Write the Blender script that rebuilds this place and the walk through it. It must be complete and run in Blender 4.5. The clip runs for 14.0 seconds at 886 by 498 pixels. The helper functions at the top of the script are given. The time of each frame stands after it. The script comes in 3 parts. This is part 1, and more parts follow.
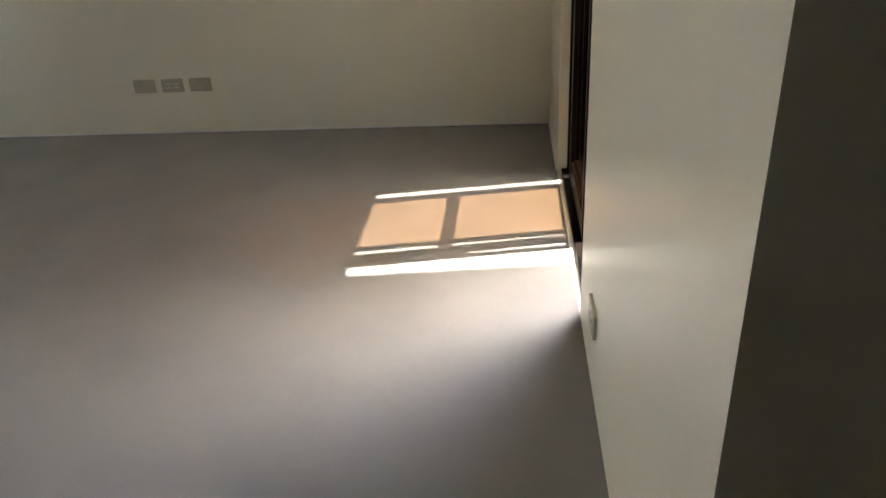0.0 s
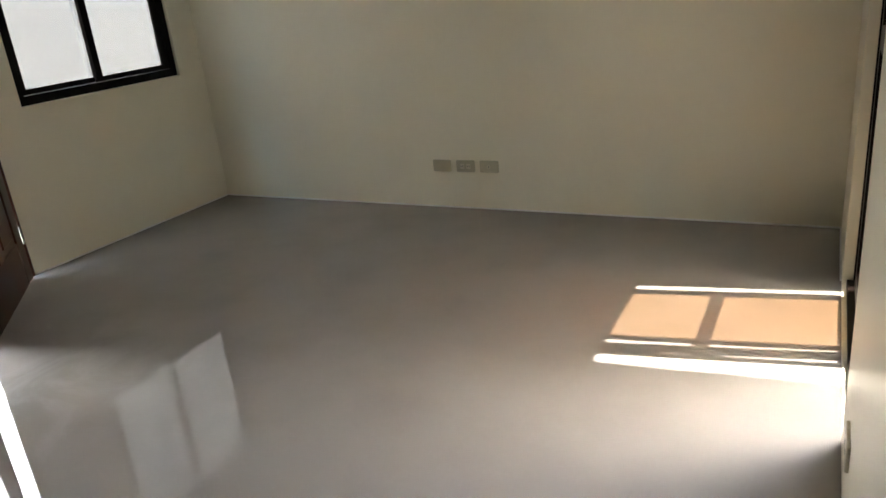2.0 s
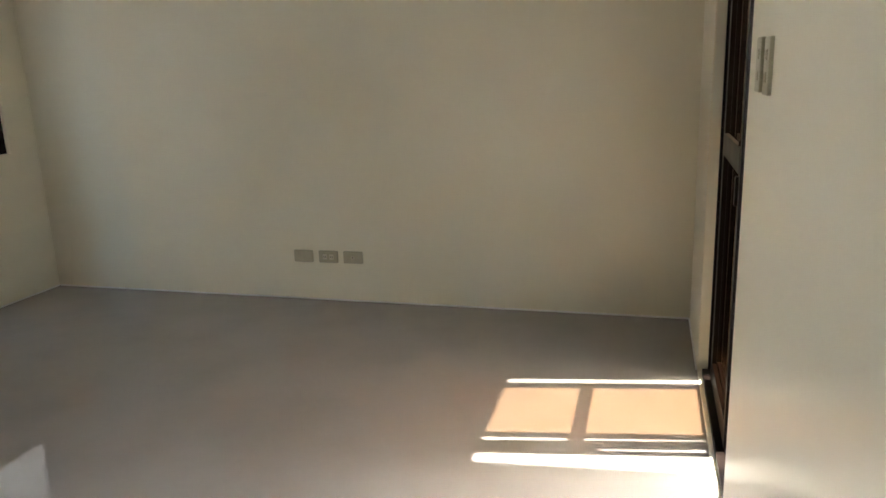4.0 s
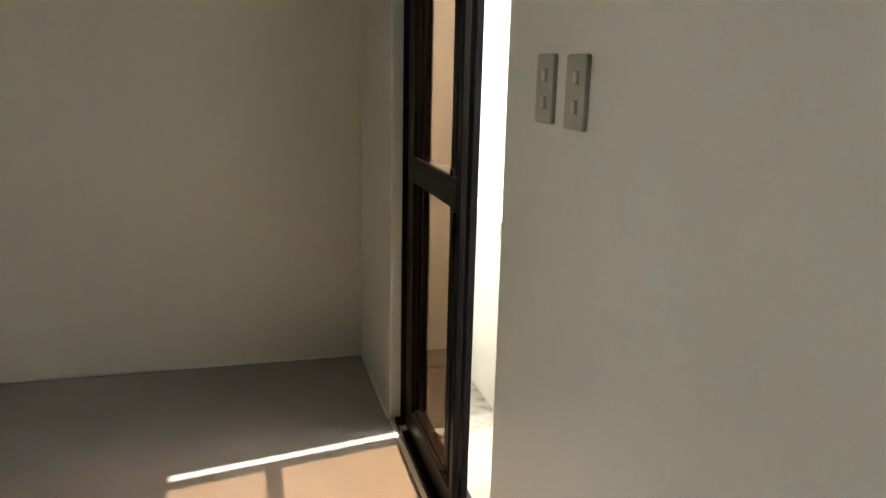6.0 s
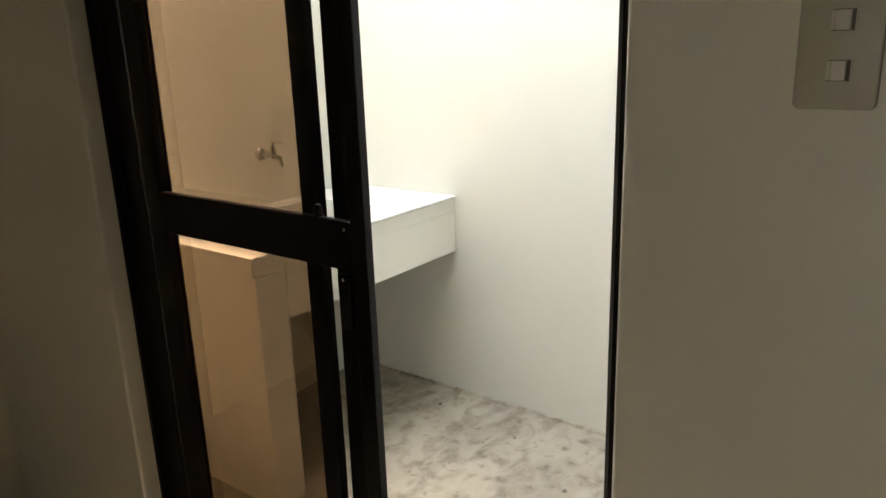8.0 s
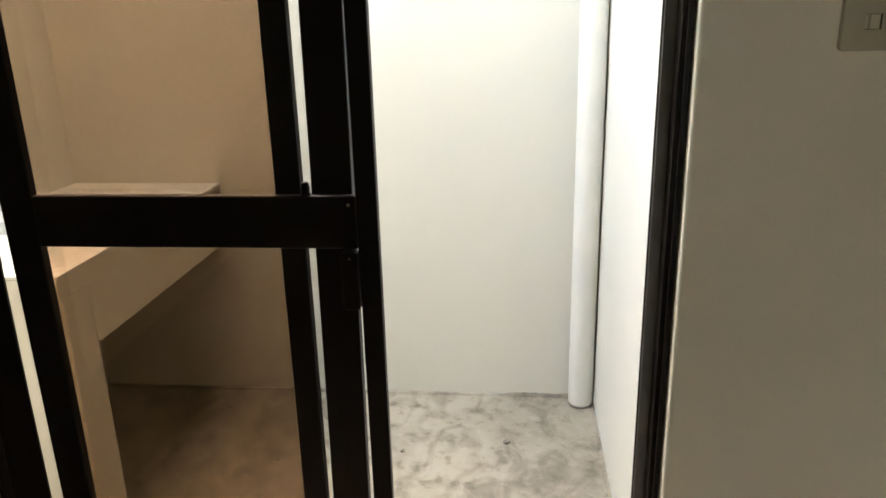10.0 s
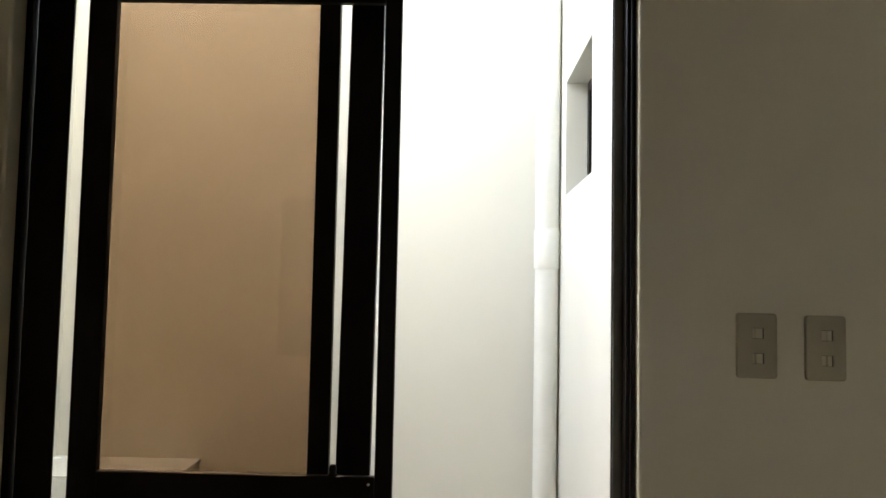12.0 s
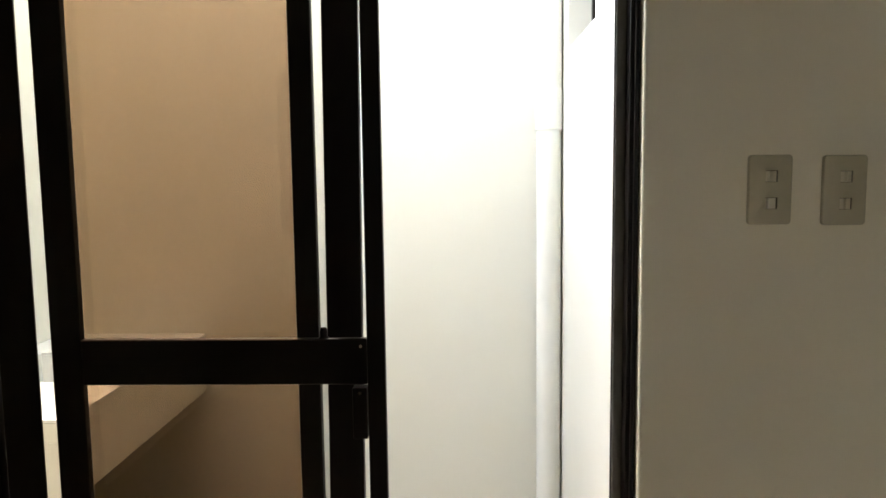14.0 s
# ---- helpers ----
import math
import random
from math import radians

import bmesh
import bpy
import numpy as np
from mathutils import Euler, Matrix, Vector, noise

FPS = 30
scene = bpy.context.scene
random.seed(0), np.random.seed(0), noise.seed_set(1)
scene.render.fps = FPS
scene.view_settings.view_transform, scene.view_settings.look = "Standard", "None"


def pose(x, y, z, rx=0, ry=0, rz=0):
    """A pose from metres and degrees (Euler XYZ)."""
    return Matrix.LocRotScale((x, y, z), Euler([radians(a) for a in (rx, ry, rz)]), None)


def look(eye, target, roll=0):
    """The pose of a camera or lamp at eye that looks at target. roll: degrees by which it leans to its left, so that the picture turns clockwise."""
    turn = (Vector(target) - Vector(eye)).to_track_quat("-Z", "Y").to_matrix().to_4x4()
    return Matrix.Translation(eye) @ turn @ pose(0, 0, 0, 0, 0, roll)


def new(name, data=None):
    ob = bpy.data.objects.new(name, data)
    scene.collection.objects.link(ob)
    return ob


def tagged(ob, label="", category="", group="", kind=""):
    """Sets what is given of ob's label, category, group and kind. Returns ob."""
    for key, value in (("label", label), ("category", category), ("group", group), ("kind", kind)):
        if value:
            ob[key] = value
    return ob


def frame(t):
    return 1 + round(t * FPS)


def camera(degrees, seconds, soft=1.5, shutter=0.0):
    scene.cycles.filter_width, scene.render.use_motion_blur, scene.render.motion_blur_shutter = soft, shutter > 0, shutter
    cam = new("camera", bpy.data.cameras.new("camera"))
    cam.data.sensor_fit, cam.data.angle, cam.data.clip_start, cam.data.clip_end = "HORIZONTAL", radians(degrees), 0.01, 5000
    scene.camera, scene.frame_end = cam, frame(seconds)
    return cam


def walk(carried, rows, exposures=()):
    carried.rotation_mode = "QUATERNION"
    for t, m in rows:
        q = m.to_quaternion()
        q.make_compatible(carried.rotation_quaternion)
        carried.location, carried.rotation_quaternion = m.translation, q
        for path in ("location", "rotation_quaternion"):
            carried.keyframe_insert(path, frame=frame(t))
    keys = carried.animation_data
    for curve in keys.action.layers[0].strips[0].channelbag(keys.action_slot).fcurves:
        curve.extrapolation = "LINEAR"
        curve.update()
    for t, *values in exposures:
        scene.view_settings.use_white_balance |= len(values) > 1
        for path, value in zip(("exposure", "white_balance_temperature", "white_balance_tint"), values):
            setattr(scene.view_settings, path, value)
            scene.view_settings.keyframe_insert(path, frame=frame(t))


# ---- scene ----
cam = camera(62.2, 14.0)
PATH = [
    (0, (-0.210, -3.837, 1.267), (-0.396, -2.076, 0.337), -3.4),
    (0.5, (-0.222, -3.883, 1.318), (-0.636, -2.085, 0.547), -4.7),
    (1, (-0.174, -3.878, 1.293), (-0.768, -2.132, 0.519), -4.5),
    (1.5, (-0.141, -3.903, 1.301), (-0.854, -2.169, 0.605), -4.9),
    (2, (-0.107, -3.932, 1.344), (-1.009, -2.284, 0.659), -5.8),
    (2.2, (-0.088, -3.936, 1.321), (-1.08, -2.328, 0.668), -5.9),
    (4.3, (-0.279, -3.86, 1.335), (-0.669, -1.953, 0.872), -1.6),
    (4.5, (-0.314, -3.852, 1.344), (-0.605, -1.929, 0.881), -1.3),
    (5, (-0.383, -3.742, 1.344), (-0.459, -1.807, 0.848), 0.2),
    (5.5, (-0.429, -3.521, 1.339), (-0.218, -1.582, 0.896), 0.4),
    (6, (-0.509, -3.287, 1.341), (0.005, -1.414, 0.866), 1.3),
    (6.5, (-0.637, -3.017, 1.34), (0.138, -1.253, 0.804), -2.0),
    (7, (-0.68, -2.75, 1.321), (0.319, -1.078, 0.868), 0.2),
    (7.5, (-0.721, -2.48, 1.33), (0.526, -0.986, 0.869), 1.1),
    (8, (-0.786, -2.215, 1.328), (0.75, -1.055, 0.783), -1.9),
    (8.2, (-0.792, -2.124, 1.318), (0.853, -1.144, 0.741), -1.0),
    (10.3, (-1.083, -1.614, 1.313), (0.823, -1.456, 0.728), -1.5),
    (10.5, (-1.124, -1.602, 1.314), (0.801, -1.425, 0.802), -1.5),
    (11, (-1.253, -1.593, 1.342), (0.72, -1.486, 1.033), -0.1),
    (11.5, (-1.321, -1.575, 1.365), (0.677, -1.523, 1.293), 1.2),
    (12, (-1.346, -1.546, 1.395), (0.65, -1.51, 1.517), 1.1),
    (12.5, (-1.354, -1.535, 1.41), (0.629, -1.544, 1.67), 2.7),
    (13, (-1.35, -1.532, 1.404), (0.643, -1.507, 1.567), 1.5),
    (13.5, (-1.323, -1.552, 1.377), (0.673, -1.458, 1.303), 0.1),
    (14, (-1.253, -1.578, 1.346), (0.735, -1.521, 1.142), -0.7),
]
walk(cam, [(t, look(eye, target, roll)) for t, eye, target, roll in PATH],
     exposures=[(0, 6.1, 6600, 10), (1, 6.35, 6800, 10), (2, 6.3, 6900, 10), (4.5, 6.5, 6800, 10), (5, 6.3, 6700, 10), (5.5, 6.25, 6700, 10), (6, 5.8, 6700, 10), (6.5, 5.45, 6800, 10), (7, 5.3, 7050, 10), (8, 4.9, 7550, 10), (10.5, 5.12, 7550, 10), (12.5, 4.45, 7750, 10), (14, 5.07, 7650, 10)])

# ---- light ----
world = bpy.data.worlds.new("sky")
scene.world = world
world.use_nodes = True
_wn = world.node_tree.nodes
_sky = _wn.new("ShaderNodeTexSky")
_sky.sky_type = "NISHITA"
_sky.sun_disc = False
_sky.sun_elevation = radians(63.1)
_sky.sun_rotation = radians(80.2)
world.node_tree.links.new(_sky.outputs[0], _wn["Background"].inputs[0])
_wn["Background"].inputs[1].default_value = 0.15
_sky.dust_density = 2.0

_sd = bpy.data.lights.new("sun", "SUN")
_sd.energy, _sd.angle, _sd.color = 0.56, radians(0.53), (1.0, 0.975, 0.945)
sun = new("sun", _sd)
sun.matrix_world = look((0.50 * 9, 0.086 * 9, 9), (0, 0, 0))


# ---- materials ----
def material(name, color, rough=0.5, metal=0.0, vary=0.08, scale=3.0, fine=60.0, bump=0.1, rough_vary=0.08, spec=0.5, tint=None):
    """Principled surface with broad and fine variation of colour, roughness and relief, in metres."""
    m = bpy.data.materials.new(name)
    m.use_nodes = True
    n, l = m.node_tree.nodes, m.node_tree.links
    b = n["Principled BSDF"]
    b.inputs["Metallic"].default_value = metal
    b.inputs["Specular IOR Level"].default_value = spec
    big, small = n.new("ShaderNodeTexNoise"), n.new("ShaderNodeTexNoise")
    big.inputs["Scale"].default_value, big.inputs["Detail"].default_value = scale, 5
    small.inputs["Scale"].default_value, small.inputs["Detail"].default_value = fine, 3
    geo = n.new("ShaderNodeNewGeometry")
    for t in (big, small):
        l.new(geo.outputs["Position"], t.inputs["Vector"])
    mix = n.new("ShaderNodeMix")
    mix.data_type = "RGBA"
    lo = tint or tuple(c * (1 - 2 * vary) for c in color)
    mix.inputs["A"].default_value = (*lo, 1)
    mix.inputs["B"].default_value = (*[min(1, c * (1 + vary * 0.5)) for c in color], 1)
    rng = n.new("ShaderNodeMapRange")
    rng.inputs["From Min"].default_value, rng.inputs["From Max"].default_value = 0.3, 0.6
    l.new(big.outputs["Fac"], rng.inputs["Value"])
    add = n.new("ShaderNodeMath")
    add.operation = "MULTIPLY_ADD"
    l.new(small.outputs["Fac"], add.inputs[0])
    add.inputs[1].default_value = 0.25
    l.new(rng.outputs["Result"], add.inputs[2])
    l.new(add.outputs[0], mix.inputs["Factor"])
    l.new(mix.outputs["Result"], b.inputs["Base Color"])
    rr = n.new("ShaderNodeMapRange")
    rr.inputs["To Min"].default_value, rr.inputs["To Max"].default_value = max(0, rough - rough_vary), min(1, rough + rough_vary)
    l.new(big.outputs["Fac"], rr.inputs["Value"])
    l.new(rr.outputs["Result"], b.inputs["Roughness"])
    if bump:
        bp = n.new("ShaderNodeBump")
        bp.inputs["Strength"].default_value, bp.inputs["Distance"].default_value = bump, 0.002
        l.new(small.outputs["Fac"], bp.inputs["Height"])
        l.new(bp.outputs["Normal"], b.inputs["Normal"])
    return m


def glass(name, color, mirror, rough=0.0, grazing=0.6):
    """A thin pane: tinted see-through sheet with a share of mirror."""
    m = bpy.data.materials.new(name)
    m.use_nodes = True
    n, l = m.node_tree.nodes, m.node_tree.links
    n.remove(n["Principled BSDF"])
    tr, gl, mx = n.new("ShaderNodeBsdfTransparent"), n.new("ShaderNodeBsdfGlossy"), n.new("ShaderNodeMixShader")
    tr.inputs[0].default_value = (*color, 1)
    gl.inputs["Roughness"].default_value = rough
    fa, pw, sc = n.new("ShaderNodeLayerWeight"), n.new("ShaderNodeMath"), n.new("ShaderNodeMath")
    fa.inputs["Blend"].default_value = 0.5
    pw.operation, sc.operation, sc.use_clamp = "POWER", "MULTIPLY_ADD", True
    pw.inputs[1].default_value = 4.0
    sc.inputs[1].default_value, sc.inputs[2].default_value = grazing, mirror
    l.new(fa.outputs["Facing"], pw.inputs[0])
    l.new(pw.outputs[0], sc.inputs[0])
    l.new(sc.outputs[0], mx.inputs[0])
    l.new(tr.outputs[0], mx.inputs[1])
    l.new(gl.outputs[0], mx.inputs[2])
    l.new(mx.outputs[0], n["Material Output"].inputs[0])
    return m


PAINT = material("cream_wall_paint", (0.86, 0.81, 0.635), 0.34, vary=0.02, scale=1.3, fine=180, bump=0.10, rough_vary=0.06)
PAINT_OUT = material("white_exterior_paint", (0.72, 0.71, 0.63), 0.55, vary=0.025, scale=1.6, fine=120, bump=0.03)
CEIL = material("ceiling_paint", (0.84, 0.83, 0.79), 0.7, vary=0.02, bump=0.05)
TILE = material("polished_floor_tile", (0.275, 0.255, 0.226), 0.022, vary=0.05, scale=2.2, fine=90, bump=0.0, rough_vary=0.012, spec=0.65)
CEMENT = material("rough_cement_floor", (0.32, 0.282, 0.213), 0.88, vary=0.22, scale=2.6, fine=38, bump=0.7, tint=(0.20, 0.172, 0.124))


def cement_detail(m):
    """Trowel streaks, pale lime spots and dark pits over the cement."""
    n, l = m.node_tree.nodes, m.node_tree.links
    b = n["Principled BSDF"]
    base = b.inputs["Base Color"].links[0].from_socket
    geo = n.new("ShaderNodeNewGeometry")
    warp = n.new("ShaderNodeMapping")
    warp.inputs["Rotation"].default_value, warp.inputs["Scale"].default_value = (0, 0, 0.7), (4.0, 6.0, 1.0)
    l.new(geo.outputs["Position"], warp.inputs["Vector"])
    streak, spot = n.new("ShaderNodeTexNoise"), n.new("ShaderNodeTexNoise")
    streak.inputs["Scale"].default_value, streak.inputs["Detail"].default_value, streak.inputs["Distortion"].default_value = 1.6, 8, 1.2
    spot.inputs["Scale"].default_value, spot.inputs["Detail"].default_value = 22, 9
    l.new(warp.outputs[0], streak.inputs["Vector"])
    l.new(geo.outputs["Position"], spot.inputs["Vector"])
    last = base
    for tex, lo, hi, colour, share in ((streak, 0.46, 0.70, (0.115, 0.098, 0.068, 1), 0.65), (spot, 0.52, 0.72, (0.38, 0.345, 0.275, 1), 0.45), (spot, 0.43, 0.28, (0.09, 0.076, 0.053, 1), 0.55)):
        r, mx = n.new("ShaderNodeMapRange"), n.new("ShaderNodeMix")
        r.inputs["From Min"].default_value, r.inputs["From Max"].default_value, r.inputs["To Max"].default_value = lo, hi, share
        mx.data_type = "RGBA"
        l.new(tex.outputs["Fac"], r.inputs["Value"])
        l.new(r.outputs[0], mx.inputs["Factor"])
        l.new(last, mx.inputs["A"])
        mx.inputs["B"].default_value = colour
        last = mx.outputs["Result"]
    l.new(last, b.inputs["Base Color"])


cement_detail(CEMENT)


def dust_smear(m, centre, size):
    """Dried mop swirls: pale, duller streaks on a polished floor round centre, size across."""
    n, l = m.node_tree.nodes, m.node_tree.links
    b = n["Principled BSDF"]
    geo, dist, near = n.new("ShaderNodeNewGeometry"), n.new("ShaderNodeVectorMath"), n.new("ShaderNodeMapRange")
    dist.operation = "DISTANCE"
    dist.inputs[1].default_value = centre
    l.new(geo.outputs["Position"], dist.inputs[0])
    near.inputs["From Min"].default_value, near.inputs["From Max"].default_value = size, size * 0.2
    l.new(dist.outputs["Value"], near.inputs["Value"])
    swirl, gate, fac = n.new("ShaderNodeTexNoise"), n.new("ShaderNodeMapRange"), n.new("ShaderNodeMath")
    swirl.inputs["Scale"].default_value, swirl.inputs["Detail"].default_value, swirl.inputs["Distortion"].default_value = 3.0, 8, 1.1
    l.new(geo.outputs["Position"], swirl.inputs["Vector"])
    gate.inputs["From Min"].default_value, gate.inputs["From Max"].default_value = 0.48, 0.9
    l.new(swirl.outputs["Fac"], gate.inputs["Value"])
    fac.operation = "MULTIPLY"
    l.new(near.outputs[0], fac.inputs[0])
    l.new(gate.outputs[0], fac.inputs[1])
    for slot, kind, value in (("Base Color", "RGBA", (0.40, 0.385, 0.36, 1)), ("Roughness", "FLOAT", 0.22)):
        old, mx = b.inputs[slot].links[0].from_socket, n.new("ShaderNodeMix")
        mx.data_type = kind
        l.new(fac.outputs[0], mx.inputs["Factor"])
        a, c = [q for q in mx.inputs if q.enabled and q.name in ("A", "B")]
        l.new(old, a)
        c.default_value = value
        l.new([q for q in mx.outputs if q.enabled][0], b.inputs[slot])


dust_smear(TILE, (-2.75, -2.47, 0.0), 0.75)
DARK_HALL = material("unseen_hall_dark", (0.17, 0.16, 0.14), 0.85, vary=0.15, scale=1.8, fine=60, bump=0.3)
OUTER_GREY = material("dimmed_outer_face", (0.36, 0.35, 0.32), 0.8, vary=0.08, scale=1.4, fine=70, bump=0.25)
GROUND = material("pale_concrete_ground", (0.45, 0.44, 0.41), 0.85, vary=0.15, scale=1.2, fine=30, bump=0.4)
ALU = material("dark_brown_aluminium", (0.0075, 0.0048, 0.0036), 0.38, spec=0.13, vary=0.12, scale=9, fine=240, bump=0.03, rough_vary=0.06)
WOOD = material("dark_red_brown_door_wood", (0.075, 0.026, 0.016), 0.40, spec=0.3, vary=0.22, scale=6, fine=110, bump=0.12)
PLATE = material("beige_grey_switch_plastic", (0.50, 0.462, 0.32), 0.38, vary=0.04, scale=20, fine=300, bump=0.04)
GAP_SHADE = material("switch_slot_shade", (0.11, 0.095, 0.065), 0.6, vary=0.05, bump=0.0)
BOUNCE_WALL = material("bounce_wall_white", (0.62, 0.61, 0.575), 0.6, vary=0.04, scale=0.8, fine=60, bump=0.2)
# Paler than the plate: the glints on the keys are put into this colour.
ROCKER = material("rocker_plastic_with_glint", (0.68, 0.63, 0.49), 0.30, vary=0.03, scale=20, fine=300, bump=0.02)
SOCKET = material("dark_socket_slot", (0.06, 0.055, 0.05), 0.5, vary=0.05, bump=0.0)
PVC = material("off_white_pvc", (0.80, 0.80, 0.74), 0.35, vary=0.03, scale=6, fine=150, bump=0.03)
CHROME = material("chrome_metal", (0.40, 0.38, 0.34), 0.14, metal=1.0, vary=0.08, scale=25, fine=200, bump=0.02)
SINKTILE = material("white_glazed_counter_tile", (0.74, 0.745, 0.70), 0.25, vary=0.02, scale=3, fine=100, bump=0.03)
GROUT = material("grey_grout", (0.38, 0.37, 0.34), 0.85, vary=0.08, scale=20, fine=200, bump=0.1)
BRONZE = glass("bronze_tinted_glass", (0.61, 0.50, 0.405), 0.015, 0.0, 0.5)
SCREEN = glass("fine_insect_screen", (0.82, 0.815, 0.80), 0.0, 0.5, 0.0)
# Passes 16%, set so that the bright view outside isn't blown out.
DIM_GLASS = glass("dim_window_glass", (0.16, 0.16, 0.156), 0.03)
DARKGLASS = material("dark_window_glass", (0.02, 0.025, 0.025), 0.05, vary=0.02, bump=0.0)
HIGHLIGHT_GREY = material("jamb_highlight_grey", (0.16, 0.155, 0.14), 0.8, vary=0.1, scale=30, fine=400, bump=0.2)
SHADE_BLACK = material("corner_shade_black", (0.012, 0.012, 0.012), 0.6, vary=0.05, bump=0.05)


# ---- building blocks ----
def box(bm, x0, x1, y0, y1, z0, z1, bevel=0.0, segments=2):
    vs = [bm.verts.new((x, y, z)) for x in (x0, x1) for y in (y0, y1) for z in (z0, z1)]
    fs = [bm.faces.new([vs[i] for i in q]) for q in ((0, 1, 3, 2), (4, 6, 7, 5), (0, 4, 5, 1), (2, 3, 7, 6), (0, 2, 6, 4), (1, 5, 7, 3))]
    if bevel:
        es = list({e for f in fs for e in f.edges})
        bmesh.ops.bevel(bm, geom=es, offset=bevel, segments=segments, affect="EDGES", profile=0.5)
    return bm


def tube(bm, p, q, r, r2=None, seg=24, caps=True):
    p, q = Vector(p), Vector(q)
    m = Matrix.Translation((p + q) / 2) @ (q - p).to_track_quat("Z", "Y").to_matrix().to_4x4()
    bmesh.ops.create_cone(bm, cap_ends=caps, segments=seg, radius1=r, radius2=r if r2 is None else r2, depth=(q - p).length, matrix=m)
    return bm


def lathe(bm, profile, centre, seg=28):
    """Turn (radius, height) steps round the upright axis through centre."""
    rings = []
    for r, h in profile:
        rings.append([bm.verts.new((centre[0] + r * math.cos(2 * math.pi * i / seg), centre[1] + r * math.sin(2 * math.pi * i / seg), centre[2] + h)) for i in range(seg)])
    for a, b in zip(rings, rings[1:]):
        for i in range(seg):
            bm.faces.new((a[i], a[(i + 1) % seg], b[(i + 1) % seg], b[i]))
    return bm


def part(name, bm, mat, parent=None, label="", smooth=False):
    bmesh.ops.recalc_face_normals(bm, faces=bm.faces)
    me = bpy.data.meshes.new(name)
    bm.to_mesh(me)
    bm.free()
    me.materials.append(mat)
    if smooth:
        for f in me.polygons:
            f.use_smooth = True
        me.set_sharp_from_angle(angle=radians(40))
    ob = new(name, me)
    if parent:
        ob.parent = parent
        ob.matrix_parent_inverse = parent.matrix_basis.inverted()
    if label:
        ob["label"] = label
    return ob


def thing(name, at, label, category, group="", kind=""):
    ob = new(name)
    ob.empty_display_size = 0.05
    ob.matrix_basis = Matrix.Translation(at)
    return tagged(ob, label, category, group, kind)


def structure(name, bm, mat, label, category):
    return tagged(part(name, bm, mat), label, category, kind="structure")


def wall(axis, a0, a1, u0, u1, z0, z1, holes=(), bevel=0.008):
    """A wall with openings through it. axis: the way across its thickness a0..a1; holes: (u0, u1, z0, z1)."""
    bm = bmesh.new()
    us = sorted({u0, u1, *[h[0] for h in holes], *[h[1] for h in holes]})
    zs = sorted({z0, z1, *[h[2] for h in holes], *[h[3] for h in holes]})
    solid = {(i, k) for i in range(len(us) - 1) for k in range(len(zs) - 1)
             if not any(h[0] < (us[i] + us[i + 1]) / 2 < h[1] and h[2] < (zs[k] + zs[k + 1]) / 2 < h[3] for h in holes)}
    made = {}

    def v(i, k, s):
        if (i, k, s) not in made:
            a = (a0, a1)[s]
            made[i, k, s] = bm.verts.new((a, us[i], zs[k]) if axis == "x" else (us[i], a, zs[k]))
        return made[i, k, s]

    for i, k in solid:
        for s in (0, 1):
            bm.faces.new((v(i, k, s), v(i + 1, k, s), v(i + 1, k + 1, s), v(i, k + 1, s)))
        for (di, dk), (p, q) in {(-1, 0): ((i, k), (i, k + 1)), (1, 0): ((i + 1, k), (i + 1, k + 1)), (0, -1): ((i, k), (i + 1, k)), (0, 1): ((i, k + 1), (i + 1, k + 1))}.items():
            if (i + di, k + dk) not in solid:
                bm.faces.new((v(*p, 0), v(*q, 0), v(*q, 1), v(*p, 1)))
    bmesh.ops.recalc_face_normals(bm, faces=bm.faces)
    if bevel and holes:
        def on_hole(e):
            pts = [(p.co.y if axis == "x" else p.co.x, p.co.z) for p in e.verts]
            same_side = abs((e.verts[0].co - e.verts[1].co)[0 if axis == "x" else 1]) < 1e-6
            return same_side and len(e.link_faces) == 2 and e.calc_face_angle() > 1 and any(
                all(h[0] - 1e-5 <= u <= h[1] + 1e-5 and h[2] - 1e-5 <= z <= h[3] + 1e-5 for u, z in pts) for h in holes)
        bmesh.ops.bevel(bm, geom=[e for e in bm.edges if on_hole(e)], offset=bevel, segments=3, affect="EDGES", profile=0.5)
    return bm


# ---- the room ----
XL, SIDE, TOP = -4.025, 0.15, 2.70
DOOR = (-1.880, -0.699, 0.0, 2.048)
WIN = (-1.38, -0.216, 0.911, 2.10)
ENTRY = (-2.56, -1.59, 0.0, 2.10)
HIGHWIN = (0.757, 1.268, 1.755, 2.162)

_bm = box(bmesh.new(), XL, 0.0, -8.5, 0.0, -0.15, 0.0)
box(_bm, 0.0, 1.75, -8.5, -3.255, -0.15, 0.0)
structure("floor", _bm, TILE, "polished beige floor of large tight-laid tiles", "floor")
_east = structure("wall_east", wall("x", 0.0, SIDE, -3.255, 0.0, -0.2, 4.0, [DOOR], 0.006), PAINT, "cream painted wall with sliding door opening", "wall")
# Unseen outer face, greyed to bounce less sun onto the yard walls.
_east.data.materials.append(OUTER_GREY)
for _f in _east.data.polygons:
    _f.material_index = int(_f.normal.x > 0.5)
structure("wall_north", wall("y", 0.0, SIDE, XL - SIDE, SIDE, -0.2, 2.85), PAINT, "plain cream painted end wall", "wall")
structure("wall_west", wall("x", XL - SIDE, XL, -8.5, 0.0, -0.2, 2.85, [WIN, ENTRY]), PAINT, "cream painted wall with window and entrance", "wall")
structure("wall_return", wall("y", -3.255, -3.10, SIDE, 1.75, -0.2, 2.85), PAINT, "cream painted return wall in deep shade", "wall")
